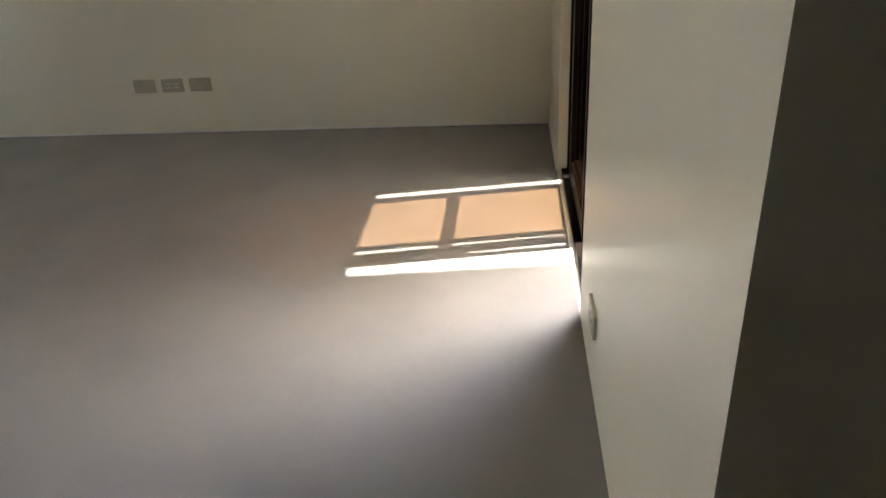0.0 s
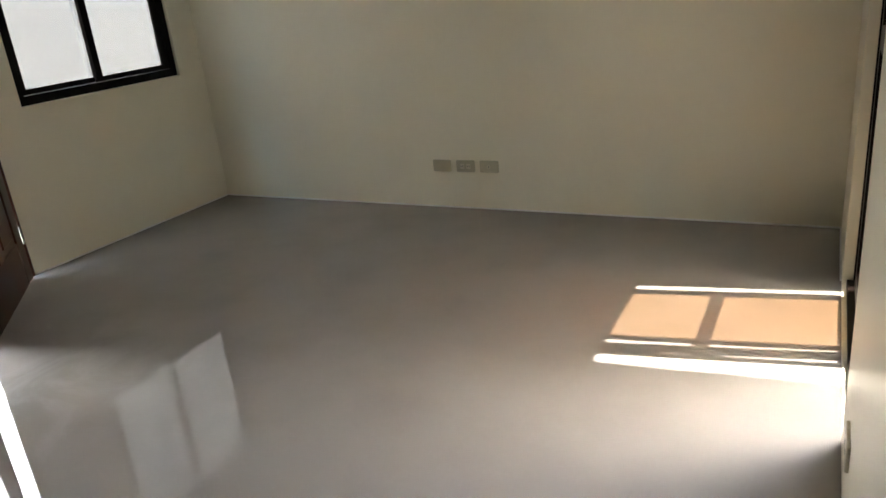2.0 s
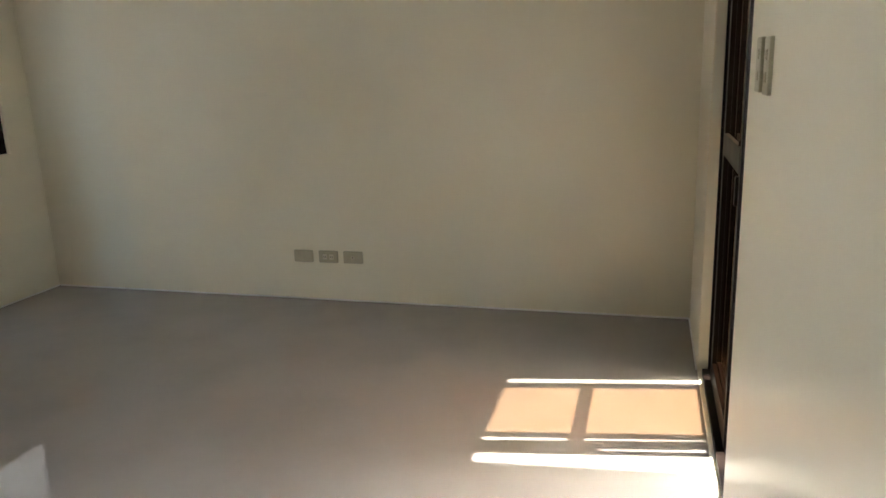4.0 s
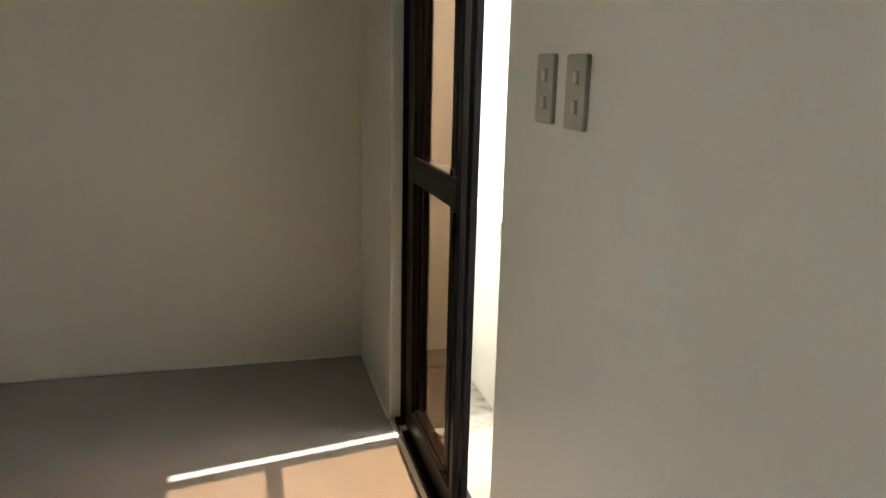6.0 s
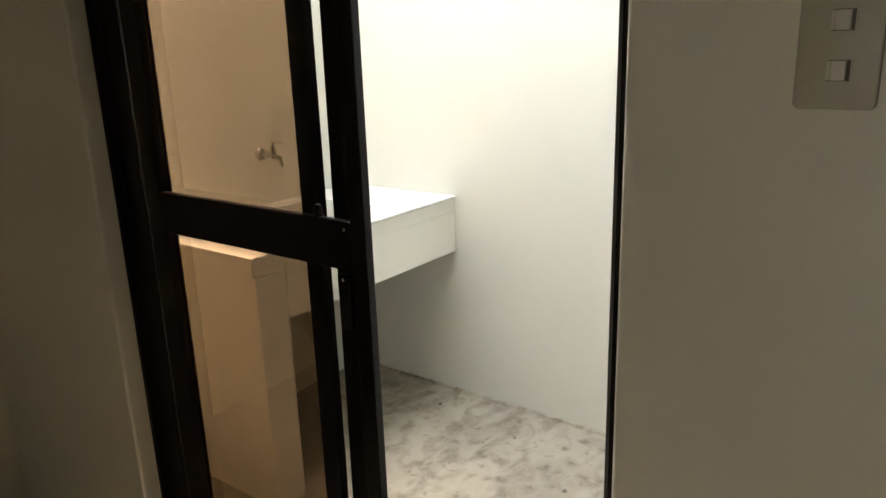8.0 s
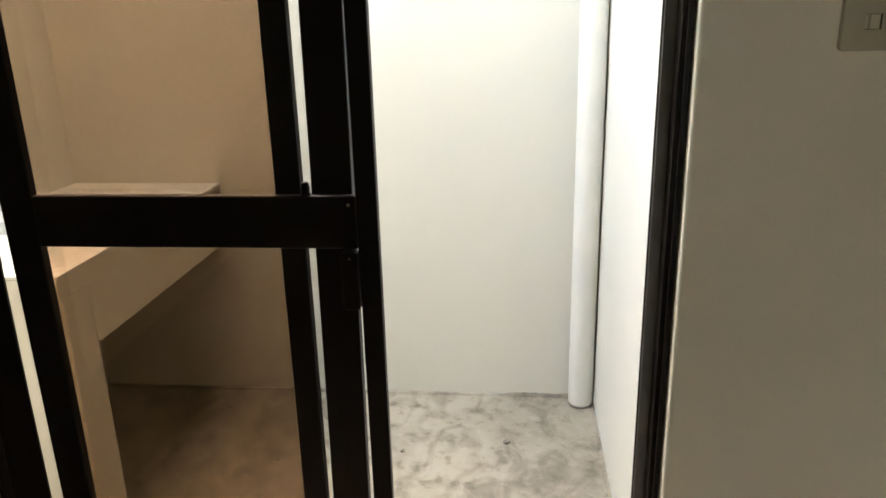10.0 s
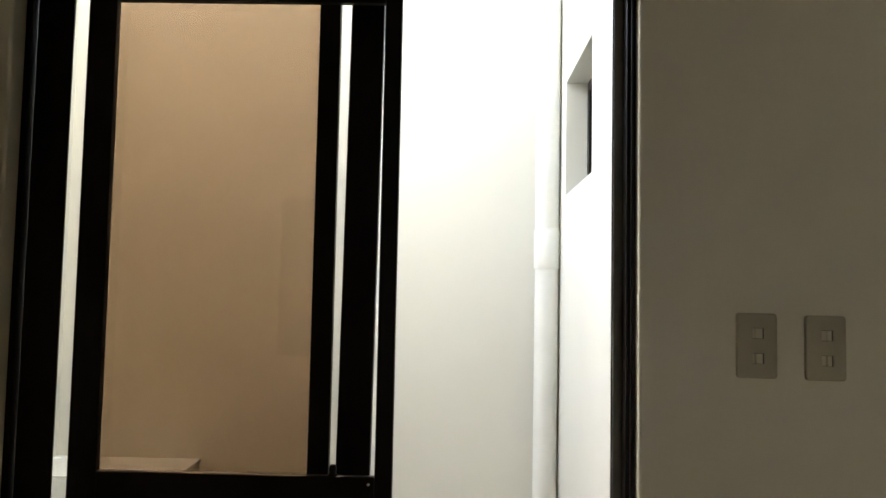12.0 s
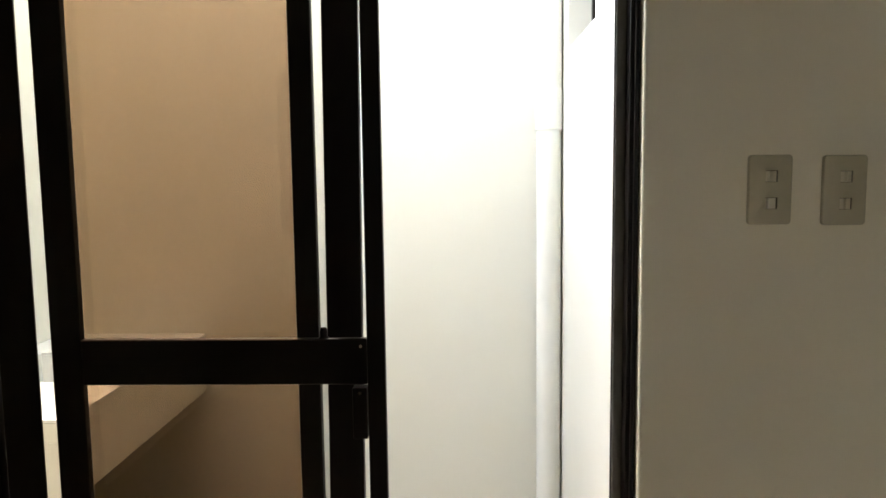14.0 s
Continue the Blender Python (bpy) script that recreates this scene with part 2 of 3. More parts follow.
# Unseen walls, coloured dark to keep light off the return wall.
structure("wall_hall", wall("x", 1.75, 1.9, -8.5, -3.10, -0.2, 2.85), DARK_HALL, "unseen hall wall, darkened to keep light off the return wall", "wall")
structure("wall_south", wall("y", -8.65, -8.5, XL - SIDE, 1.9, -0.2, 2.85), DARK_HALL, "unseen back wall, darkened to keep light off the return wall", "wall")
_bm = box(bmesh.new(), XL, 0.0, -8.5, 0.0, TOP, 2.85)
box(_bm, 0.0, 1.75, -8.5, -3.255, TOP, 2.85)
structure("ceiling", _bm, CEIL, "flat white painted ceiling", "ceiling")

BEAD = material("white_sealant", (0.88, 0.87, 0.82), 0.5, vary=0.05, scale=30, fine=200, bump=0.1)
structure("trim_north", box(bmesh.new(), XL + 0.006, -0.006, -0.007, 0.0, 0.0, 0.010, 0.004), BEAD, "thin white sealant line at the wall foot", "trim")
structure("trim_west", box(bmesh.new(), XL, XL + 0.007, ENTRY[1] + 0.002, -0.0075, 0.0, 0.010, 0.004), BEAD, "thin white sealant line at the wall foot", "trim")
structure("trim_east", box(bmesh.new(), -0.007, 0.0, DOOR[1] + 0.012, -0.0075, 0.0, 0.010, 0.004), BEAD, "thin white sealant line at the wall foot", "trim")

# ---- service yard ----
BX, YL, YR, ZF = 1.440, -0.055, -1.931, -0.058
structure("service_floor", box(bmesh.new(), SIDE, BX, YR, YL, -0.2, ZF), CEMENT, "rough bare cement floor with stains", "floor")
structure("wall_yard_back", wall("x", BX, BX + 0.15, YR - SIDE, 0.05, -0.2, 2.68), PAINT_OUT, "white painted yard wall", "wall")
# Unseen block added overhead: its skewed edge bounds the sun strip indoors.
_bm = box(bmesh.new(), SIDE + 0.003, 1.9, -3.0, -1.31, 3.3, 5.2)
for _v in _bm.verts:
    if _v.co.y > -2:
        _v.co.y += 0.1 * (_v.co.x - 1.22)
structure("sun_block", _bm, PAINT_OUT, "unseen white block added above the yard to cut the sun", "wall")
structure("wall_yard_left", wall("y", YL, 0.0, SIDE, BX, -0.2, 2.68), PAINT_OUT, "white painted yard wall behind the sink", "wall")
structure("wall_yard_right", wall("y", YR - SIDE, YR, SIDE, BX, -0.2, 3.297, [HIGHWIN], 0.004), PAINT_OUT, "white painted yard wall with high window", "wall")


def corner_shade_strip(z0, z1):
    """The shaded gap in the yard's far corner, painted as a dark strip of uneven width, pinched at two heights."""
    bm, rows = bmesh.new(), []
    n = int((z1 - z0) / 0.02)
    for i in range(n + 1):
        z = z0 + (z1 - z0) * i / n
        w = 0.0105 + 0.004 * noise.noise((3.7, 1.3, z * 3.0)) + 0.0015 * noise.noise((8.1, 2.2, z * 22.0))
        if any(abs(z - p) < 0.012 for p in (1.637, 0.636)):
            w *= 0.35
        rows.append([bm.verts.new(p) for p in ((BX - 0.0045, YR - 0.001, z), (BX - 0.0045, YR + w, z), (BX + 0.002, YR + w, z))])
    for a, b in zip(rows, rows[1:]):
        for k in (0, 1):
            bm.faces.new((a[k], a[k + 1], b[k + 1], b[k]))
    return bm


structure("pipe_gap_shade", corner_shade_strip(0.22, 2.66), SHADE_BLACK, "dark strip for the shaded gap beside the pipe in the yard corner", "wall joint")
# Unseen slab, added to end the sun patch on the room floor.
structure("ledge", box(bmesh.new(), SIDE + 0.002, 0.30, -1.50, 0.05, 2.18, 2.36), PAINT_OUT, "unseen white slab added above the yard door to shorten the sun patch", "ledge")
structure("ground", box(bmesh.new(), -400, 400, -400, 400, -0.5, -0.22), GROUND, "pale concrete ground outside", "ground")
structure("pavement", box(bmesh.new(), -8.0, XL - SIDE, -7, 2, -0.22, -0.06), GROUND, "pale concrete porch paving", "pavement")
# Added wall: whitens the window view and bounces sunlight into the west openings.
structure("backdrop", wall("x", -8.2, -8.0, -12, 8, -0.22, 7.0), BOUNCE_WALL, "pale wall added opposite the entrance to reflect sunlight into the room", "wall")

# ---- sliding door to the yard ----
def panel(name, x0, x1, y0, y1, z0, z1, stile_l, stile_r, rail_t, rail_b, label, category="sliding panel"):
    """A framed panel: two upright stiles and top and bottom rails with a raised glazing bead. y1 is its far side."""
    th = thing(name, ((x0 + x1) / 2, (y0 + y1) / 2, z0), label, category)
    part("stile", box(bmesh.new(), x0, x1, y1 - stile_l, y1, z0, z1, 0.002), ALU, th)
    part("stile", box(bmesh.new(), x0, x1, y0, y0 + stile_r, z0, z1, 0.002), ALU, th)
    part("top_rail", box(bmesh.new(), x0 + 0.001, x1 - 0.001, y0 + stile_r, y1 - stile_l, z1 - rail_t, z1, 0.0015), ALU, th)
    part("bottom_rail", box(bmesh.new(), x0 + 0.001, x1 - 0.001, y0 + stile_r, y1 - stile_l, z0, z0 + rail_b, 0.0015), ALU, th)
    return th


def pane(name, x, y0, y1, z0, z1, mat, parent, label=""):
    ob = part(name, box(bmesh.new(), x - 0.002, x + 0.002, y0, y1, z0, z1), mat, parent, label)
    return ob


def sliding_door():
    y0, y1, zt, hb = DOOR[0], DOOR[1], DOOR[3], 1.994
    fr = thing("door_frame", (0.08, (y0 + y1) / 2, 0), "dark brown aluminium sliding door frame with tracks", "door frame", kind="structure")
    part("jamb", box(bmesh.new(), 0.028, 0.146, y0, y0 + 0.017, 0.0, zt, 0.002), ALU, fr)
    part("jamb_lip", box(bmesh.new(), 0.064, 0.071, y0 + 0.0165, y0 + 0.036, 0.03, hb + 0.0495, 0.001), ALU, fr)
    part("jamb_lip", box(bmesh.new(), 0.018, 0.0275, y0 + 0.003, y0 + 0.010, 0.0, zt - 0.02, 0.001), ALU, fr)
    part("jamb", box(bmesh.new(), 0.042, 0.146, y1 - 0.012, y1, 0.0, zt, 0.002), ALU, fr)
    part("interlock", box(bmesh.new(), 0.0605, 0.066, -0.784, y1 - 0.0135, 0.031, hb + 0.04, 0.0015), ALU, fr)
    # Grey strips stand in for the highlights along the jamb edges.
    part("jamb_highlight", box(bmesh.new(), 0.110, 0.1125, y1 - 0.0135, y1 - 0.0115, 0.10, hb + 0.02, 0.0005), HIGHLIGHT_GREY, fr, "grey strip for the highlight along the jamb")
    part("jamb_highlight", box(bmesh.new(), 0.058, 0.0615, y0 + 0.0165, y0 + 0.0345, 0.04, hb + 0.02, 0.001), HIGHLIGHT_GREY, fr, "grey strip for the highlight along the jamb")
    part("head", box(bmesh.new(), 0.042, 0.146, y0 + 0.017, y1 - 0.012, hb + 0.049, zt, 0.001), ALU, fr)
    for x, dz in ((0.0435, 0.0), (0.066, 0.014), (0.0882, 0.026)):
        part("head_fin", box(bmesh.new(), x - 0.0012, x + 0.0012, y0 + 0.0175, y1 - 0.0125, hb + dz, hb + 0.0495), ALU, fr)
    part("sill", box(bmesh.new(), 0.018, 0.148, y0 + 0.017, y1 - 0.012, 0.0, 0.022, 0.002), ALU, fr)
    for x in (0.052, 0.073, 0.098):
        part("track", box(bmesh.new(), x - 0.0025, x + 0.0025, y0 + 0.037, y1 - 0.013, 0.022, 0.031), ALU, fr)

    # near screen panel with the lock rail
    sc = panel("screen_door", 0.043, 0.061, -1.434, -0.822, 0.031, hb + 0.03, 0.055, 0.033, 0.068, 0.085,
               "dark brown aluminium sliding screen panel with lock rail", "sliding door")
    part("lock_rail", box(bmesh.new(), 0.0425, 0.058, -1.401, -0.877, 0.967, 1.052, 0.003), ALU, sc)
    part("lock_case", box(bmesh.new(), 0.034, 0.061, -1.4005, -1.374, 0.868, 0.9625, 0.002), ALU, sc)
    part("latch", lathe(bmesh.new(), [(0.0, 0.021), (0.005, 0.020), (0.0075, 0.012), (0.007, 0.004), (0.010, 0.0)], (0.052, -1.322, 1.0515), 16), ALU, sc, "small dark metal thumb latch", True)
    part("screw", tube(bmesh.new(), (0.041, -1.390, 1.038), (0.043, -1.390, 1.038), 0.003, seg=12), CHROME, sc, "small bright screw")
    part("screw", tube(bmesh.new(), (0.0325, -1.388, 0.954), (0.034, -1.388, 0.954), 0.003, seg=12), CHROME, sc, "small bright screw")

    # bronze glass panel behind it
    ga = panel("glass_door", 0.0625, 0.084, -1.311, -0.829, 0.031, hb + 0.03, 0.028, 0.041, 0.044, 0.085,
               "dark brown aluminium sliding panel with bronze tinted glass", "sliding door")
    pane("glass", 0.073, -1.2705, -0.8565, 0.115, 1.981, BRONZE, ga, "bronze tinted glass")

    # third panel, hanging out of plumb
    tp = panel("outer_screen_door", 0.0875, 0.109, -1.378, -0.735, 0.031, 2.02, 0.010, 0.066, 0.040, 0.06,
               "dark brown aluminium screen panel leaning slightly", "sliding door")
    pane("mesh", 0.098, -1.313, -0.7445, 0.091, 1.981, SCREEN, tp, "fine grey insect screen")
    tp.matrix_basis = tp.matrix_basis @ pose(0, 0, 0, 0.50, 0, 0)


sliding_door()


# ---- switches and sockets ----
def plate(name, centre, turn, w, h, label, category, group):
    """A wall plate with a rounded rim; built in its own frame: x along the wall, y out of it, z up."""
    th = thing(name, (0, 0, 0), label, category, group)
    bm = box(bmesh.new(), -w / 2, w / 2, -0.001, 0.0085, -h / 2, h / 2)
    es = [e for e in bm.edges if abs(e.verts[0].co.y - e.verts[1].co.y) > 0.005]
    bmesh.ops.bevel(bm, geom=es, offset=0.006, segments=4, affect="EDGES", profile=0.5)
    es = [e for e in bm.edges if all(v.co.y > 0.008 for v in e.verts)]
    bmesh.ops.bevel(bm, geom=es, offset=0.0025, segments=3, affect="EDGES", profile=0.5)
    part("plate", bm, PLATE, th, smooth=True)
    return th, Matrix.Translation(centre) @ pose(0, 0, 0, 0, 0, turn)


def rocker(th, x, z, ridge=0.0045):
    """A rocker switch: a ridged key pressed in on one side, in a thin raised surround. ridge: where its edge stands proud."""
    w, h = 0.0115, 0.0110
    bm = bmesh.new()
    for q in ((-w, w, h - 0.0014, h), (-w, w, -h, -h + 0.0014), (-w, -w + 0.0014, -h + 0.0014, h - 0.0014)):
        box(bm, x + q[0], x + q[1], 0.0075, 0.0100, z + q[2], z + q[3])
    part("surround", bm, PLATE, th)
    # Shade round the key, painted as dark strips on the uncut plate.
    part("slot_shade", box(bmesh.new(), x - 0.0098, x - 0.0068, 0.0072, 0.0088, z - 0.0096, z + 0.0096), GAP_SHADE, th, "dark strip for the shade in the slot beside the key")
    for s in (-1, 1):
        part("slot_shade", box(bmesh.new(), x - 0.0060, x + 0.0098, 0.0072, 0.0087, z + s * 0.0093 - 0.0006, z + s * 0.0093 + 0.0006), GAP_SHADE, th)
    bm = bmesh.new()
    prof = ((-0.0066, 0.0062), (-0.0066, 0.0108), (-0.0060, 0.0114), (ridge - 0.0008, 0.0126), (ridge + 0.0006, 0.0124), (ridge + 0.0026, 0.0090), (0.0098, 0.0089), (0.0098, 0.0062))
    ends = [[bm.verts.new((x + px, py, z + s * 0.0088)) for px, py in prof] for s in (-1, 1)]
    for f in ends:
        bm.faces.new(f)
    for i in range(len(prof)):
        j = (i + 1) % len(prof)
        bm.faces.new((ends[0][i], ends[0][j], ends[1][j], ends[1][i]))
    part("rocker", bm, ROCKER, th, "rocker key paled for the glint on it")


def switch(y, z, ridge):
    th, m = plate("light_switch", (0, y, z), 90, 0.0715, 0.1165, "beige two-gang light switch on cream wall", "light switch", "switches beside the sliding door")
    for dz in (0.0225, -0.0225):
        rocker(th, -0.0015, dz, ridge)
    th.matrix_basis = m


def socket(kind, centre, turn):
    labels = {"blank": "beige blank cover plate on cream wall", "power": "beige twin power socket on cream wall", "tv": "beige aerial socket plate on cream wall"}
    th, m = plate({"blank": "blank_plate", "power": "power_socket", "tv": "aerial_socket"}[kind], centre, turn, 0.121, 0.072, labels[kind], "wall socket", "low wall plates")
    if kind == "power":
        for dx in (-0.021, 0.021):
            part("socket_face", box(bmesh.new(), dx - 0.0135, dx + 0.0135, 0.006, 0.0095, -0.0155, 0.0155, 0.001), ROCKER, th)
            for k in (-0.0055, 0.0055):
                part("slot", box(bmesh.new(), dx + k - 0.0016, dx + k + 0.0016, 0.008, 0.0099, -0.006, 0.006), SOCKET, th, "dark pin slot")
    if kind == "tv":
        part("collar", tube(bmesh.new(), (0, 0.006, 0), (0, 0.0098, 0), 0.0095), ROCKER, th, smooth=True)
        part("pin_hole", tube(bmesh.new(), (0, 0.009, 0), (0, 0.0102, 0), 0.0045), SOCKET, th, "dark aerial hole")
    th.matrix_basis = m


switch(-2.0905, 1.3125, 0.0050)
switch(-2.2135, 1.3105, 0.0005)
for k, cx in (("blank", -2.203), ("power", -2.043), ("tv", -1.886)):
    socket(k, (cx, 0.0, 0.2690), 180)
socket("power", (0.0, -2.220, 0.212), 90)
_th, _m = plate("light_switch", (XL, -1.503, 1.387), -90, 0.0690, 0.1125, "beige light switch beside the entrance door", "light switch", "switches by the entrance")
for _dz in (0.0205, -0.0205):
    rocker(_th, 0.0, _dz)
_th.matrix_basis = _m


# ---- window in the west wall ----
def window():
    y0, y1, z0, z1 = WIN
    x0, x1 = XL - 0.105, XL - 0.025
    w = tagged(thing("window_1", (x0, (y0 + y1) / 2, z0), "black aluminium two-pane sliding window", "window"), kind="structure")
    part("window_frame", box(bmesh.new(), x0, x1, y0, y0 + 0.045, z0, z1, 0.002), ALU, w)
    part("window_frame", box(bmesh.new(), x0, x1, y1 - 0.045, y1, z0, z1, 0.002), ALU, w)
    part("window_frame", box(bmesh.new(), x0, x1, y0 + 0.045, y1 - 0.045, z0, z0 + 0.05, 0.002), ALU, w)
    part("window_frame", box(bmesh.new(), x0, x1, y0 + 0.045, y1 - 0.045, z1 - 0.05, z1, 0.002), ALU, w)
    mid = (y0 + y1) / 2 - 0.01
    for a, b, xs in ((y0 + 0.046, mid + 0.03, x0 + 0.016), (mid - 0.03, y1 - 0.046, x0 + 0.046)):
        s = part("sash", box(bmesh.new(), xs, xs + 0.022, a, a + 0.046, z0 + 0.051, z1 - 0.051, 0.0015), ALU, w)
        bm = box(bmesh.new(), xs, xs + 0.022, b - 0.046, b, z0 + 0.051, z1 - 0.051, 0.0015)
        part("sash", bm, ALU, w)
        for c, d in ((z0 + 0.051, z0 + 0.081), (z1 - 0.081, z1 - 0.051)):
            part("sash_rail", box(bmesh.new(), xs + 0.001, xs + 0.021, a + 0.046, b - 0.046, c, d), ALU, w)
        part("pane", box(bmesh.new(), xs + 0.009, xs + 0.013, a + 0.045, b - 0.045, z0 + 0.08, z1 - 0.08), DIM_GLASS, s, "grey window glass dimming the bright view outside")
    h = part("latch", box(bmesh.new(), x0 + 0.069, x0 + 0.080, mid - 0.032, mid - 0.018, 1.50, 1.60, 0.003), ALU, w, "black crescent latch")
    part("lever", box(bmesh.new(), x0 + 0.080, x0 + 0.090, mid - 0.029, mid - 0.021, 1.445, 1.53, 0.002), CHROME, h, "bright metal lever")


window()


# ---- entrance ----
def entrance():
    y0, y1, z0, z1 = ENTRY
    fr = tagged(thing("entrance_frame", (XL, (y0 + y1) / 2, 0), "dark brown wooden entrance door frame", "door frame"), kind="structure")
    part("jamb", box(bmesh.new(), XL - 0.11, XL + 0.008, y1 - 0.04, y1, 0, z1, 0.004), WOOD, fr)
    part("jamb", box(bmesh.new(), XL - 0.11, XL + 0.008, y0, y0 + 0.04, 0, z1, 0.004), WOOD, fr)
    part("head", box(bmesh.new(), XL - 0.11, XL + 0.008, y0 + 0.04, y1 - 0.04, z1 - 0.04, z1, 0.004), WOOD, fr)
    # leaf, hinged at the north jamb and standing open into the room
    w, h, t = 0.89, 2.04, 0.04
    d = thing("entrance_door", (0, 0, 0), "dark red-brown panelled wooden door standing open", "door")
    st = 0.115
    part("stile", box(bmesh.new(), 0, st, -t / 2, t / 2, 0, h, 0.003), WOOD, d)
    part("stile", box(bmesh.new(), w - st, w, -t / 2, t / 2, 0, h, 0.003), WOOD, d)
    part("mullion", box(bmesh.new(), w / 2 - 0.05, w / 2 + 0.05, -t / 2, t / 2, 0.24, h - 0.12, 0.003), WOOD, d)
    for a, b in ((0, 0.24), (0.92, 1.07), (h - 0.12, h)):
        part("rail", box(bmesh.new(), st, w - st, -t / 2 + 0.0005, t / 2 - 0.0005, a, b, 0.003), WOOD, d)
    for a, b in ((0.24, 0.92), (1.07, h - 0.12)):
        for c, e in ((st, w / 2 - 0.05), (w / 2 + 0.05, w - st)):
            bm = box(bmesh.new(), c, e, -0.010, 0.010, a, b)
            box(bm, c + 0.035, e - 0.035, -0.018, 0.018, a + 0.035, b - 0.035, 0.007)
            part("raised_panel", bm, WOOD, d)
    for z in (0.20, 1.0, 1.80):
        part("hinge", tube(bmesh.new(), (-0.004, t / 2 + 0.004, z), (-0.004, t / 2 + 0.004, z + 0.10), 0.006, seg=12), CHROME, d, "bright steel butt hinge")
    kn = part("knob", lathe(bmesh.new(), [(0.0, 0.062), (0.018, 0.060), (0.026, 0.045), (0.022, 0.028), (0.011, 0.022), (0.011, 0.008), (0.030, 0.006), (0.030, 0.0)], (0, 0, 0), 20), CHROME, d, "round metal door knob", True)
    kn.matrix_basis = pose(w - 0.06, t / 2, 0.98, -90, 0, 0)
    d.matrix_basis = pose(XL + 0.030, y1 - 0.052, 0.006, 0, 0, -44.7)
    # light screen leaf on the other jamb
    s = thing("entrance_screen_door", (0, 0, 0), "dark brown open-framed screen door standing open", "door")
    for a, b in ((0, 0.07), (0.82, 0.89)):
        part("stile", box(bmesh.new(), a, b, -0.014, 0.014, 0, h, 0.003), WOOD, s)
    for a, b in ((0, 0.09), (0.95, 1.03), (h - 0.08, h)):
        part("rail", box(bmesh.new(), 0.07, 0.82, -0.013, 0.013, a, b, 0.002), WOOD, s)
    part("mesh", box(bmesh.new(), 0.069, 0.821, -0.0015, 0.0015, 0.09, h - 0.08), SCREEN, s, "fine grey insect screen")
    s.matrix_basis = pose(XL + 0.03, y0 + 0.05, 0.006, 0, 0, 1)


entrance()


# ---- laundry sink counter ----
def counter():
    x0, x1, yf, yb, zt = 0.462, BX - 0.001, -0.600, YL - 0.001, 0.760
    sx0, sx1, sy0, sy1 = 0.790, 1.145, -0.448, -0.145
    c = thing("sink_counter", ((x0 + x1) / 2, (yf + yb) / 2, ZF), "white painted concrete laundry counter with tiled top", "sink counter")
    part("leg", box(bmesh.new(), x0 + 0.008, x0 + 0.120, yf + 0.002, yb, ZF - 0.002, 0.699, 0.004), PAINT_OUT, c)
    part("apron", box(bmesh.new(), x0 + 0.1205, x1, yf + 0.003, yf + 0.075, 0.540, 0.6995, 0.001), PAINT_OUT, c)
    bm = bmesh.new()
    g = 0.013
    for a in ((x0, x1, yf + 0.0025, sy0 - g), (x0, x1, sy1 + g, yb), (x0, sx0 - g, sy0 - g, sy1 + g), (sx1 + g, x1, sy0 - g, sy1 + g)):
        box(bm, *a, 0.700, 0.749)
    part("slab", bm, PAINT_OUT, c)
    # top tiles, laid with narrow joints round the basin
    xs = [x0 - 0.003, sx0, (sx0 + sx1) / 2, sx1, x1]
    for i in range(4):
        for a, b in ((yf - 0.003, sy0), (sy1, yb)):
            part("tile", box(bmesh.new(), xs[i] + 0.001, xs[i + 1] - 0.001, a, b - 0.001, 0.751, zt, 0.0012), SINKTILE, c)
    for a, b in ((x0 - 0.003, sx0), (sx1, x1)):
        part("tile", box(bmesh.new(), a + 0.001, b - 0.001, sy0 + 0.001, sy1 - 0.001, 0.751, zt, 0.0012), SINKTILE, c)
    part("joint", box(bmesh.new(), x0, x1, yf, sy0 - 0.002, 0.749, 0.7545), GROUT, c, "thin grey joint line")
    part("joint", box(bmesh.new(), 0.849, 0.8505, yf + 0.0018, yf + 0.01, 0.690, 0.749), GROUT, c, "thin grey joint line")
    # basin: four walls and a bottom
    s = part("basin", box(bmesh.new(), sx0, sx1, sy0, sy1, 0.555, 0.567), SINKTILE, c, "white glazed sink basin")
    for a in ((sx0 - 0.012, sx0, sy0 - 0.012, sy1 + 0.012), (sx1, sx1 + 0.012, sy0 - 0.012, sy1 + 0.012), (sx0, sx1, sy0 - 0.012, sy0), (sx0, sx1, sy1, sy1 + 0.012)):
        part("basin_wall", box(bmesh.new(), *a, 0.555, 0.7505), SINKTILE, s)
    part("drain", tube(bmesh.new(), (0.96, -0.30, 0.5665), (0.96, -0.30, 0.5695), 0.03), CHROME, s, "chrome drain ring", True)
    tr = thing("drain_trap", (0.96, -0.30, 0.25), "white plastic bottle trap under the sink", "drain pipe")
    part("tailpipe", tube(bmesh.new(), (0.96, -0.30, 0.42), (0.96, -0.30, 0.5545), 0.032), PVC, tr, smooth=True)
    part("cup", lathe(bmesh.new(), [(0.0, 0.0), (0.022, 0.002), (0.024, 0.030), (0.030, 0.034), (0.040, 0.065), (0.041, 0.165), (0.037, 0.178), (0.032, 0.18)], (0.96, -0.30, 0.250), 28), PVC, tr, smooth=True)
    part("outlet_pipe", tube(bmesh.new(), (0.96, -0.26, 0.385), (0.96, YL, 0.385), 0.021), PVC, tr, smooth=True)
    part("collar", tube(bmesh.new(), (0.96, -0.30, 0.425), (0.96, -0.30, 0.445), 0.0435), PVC, tr, smooth=True)


counter()


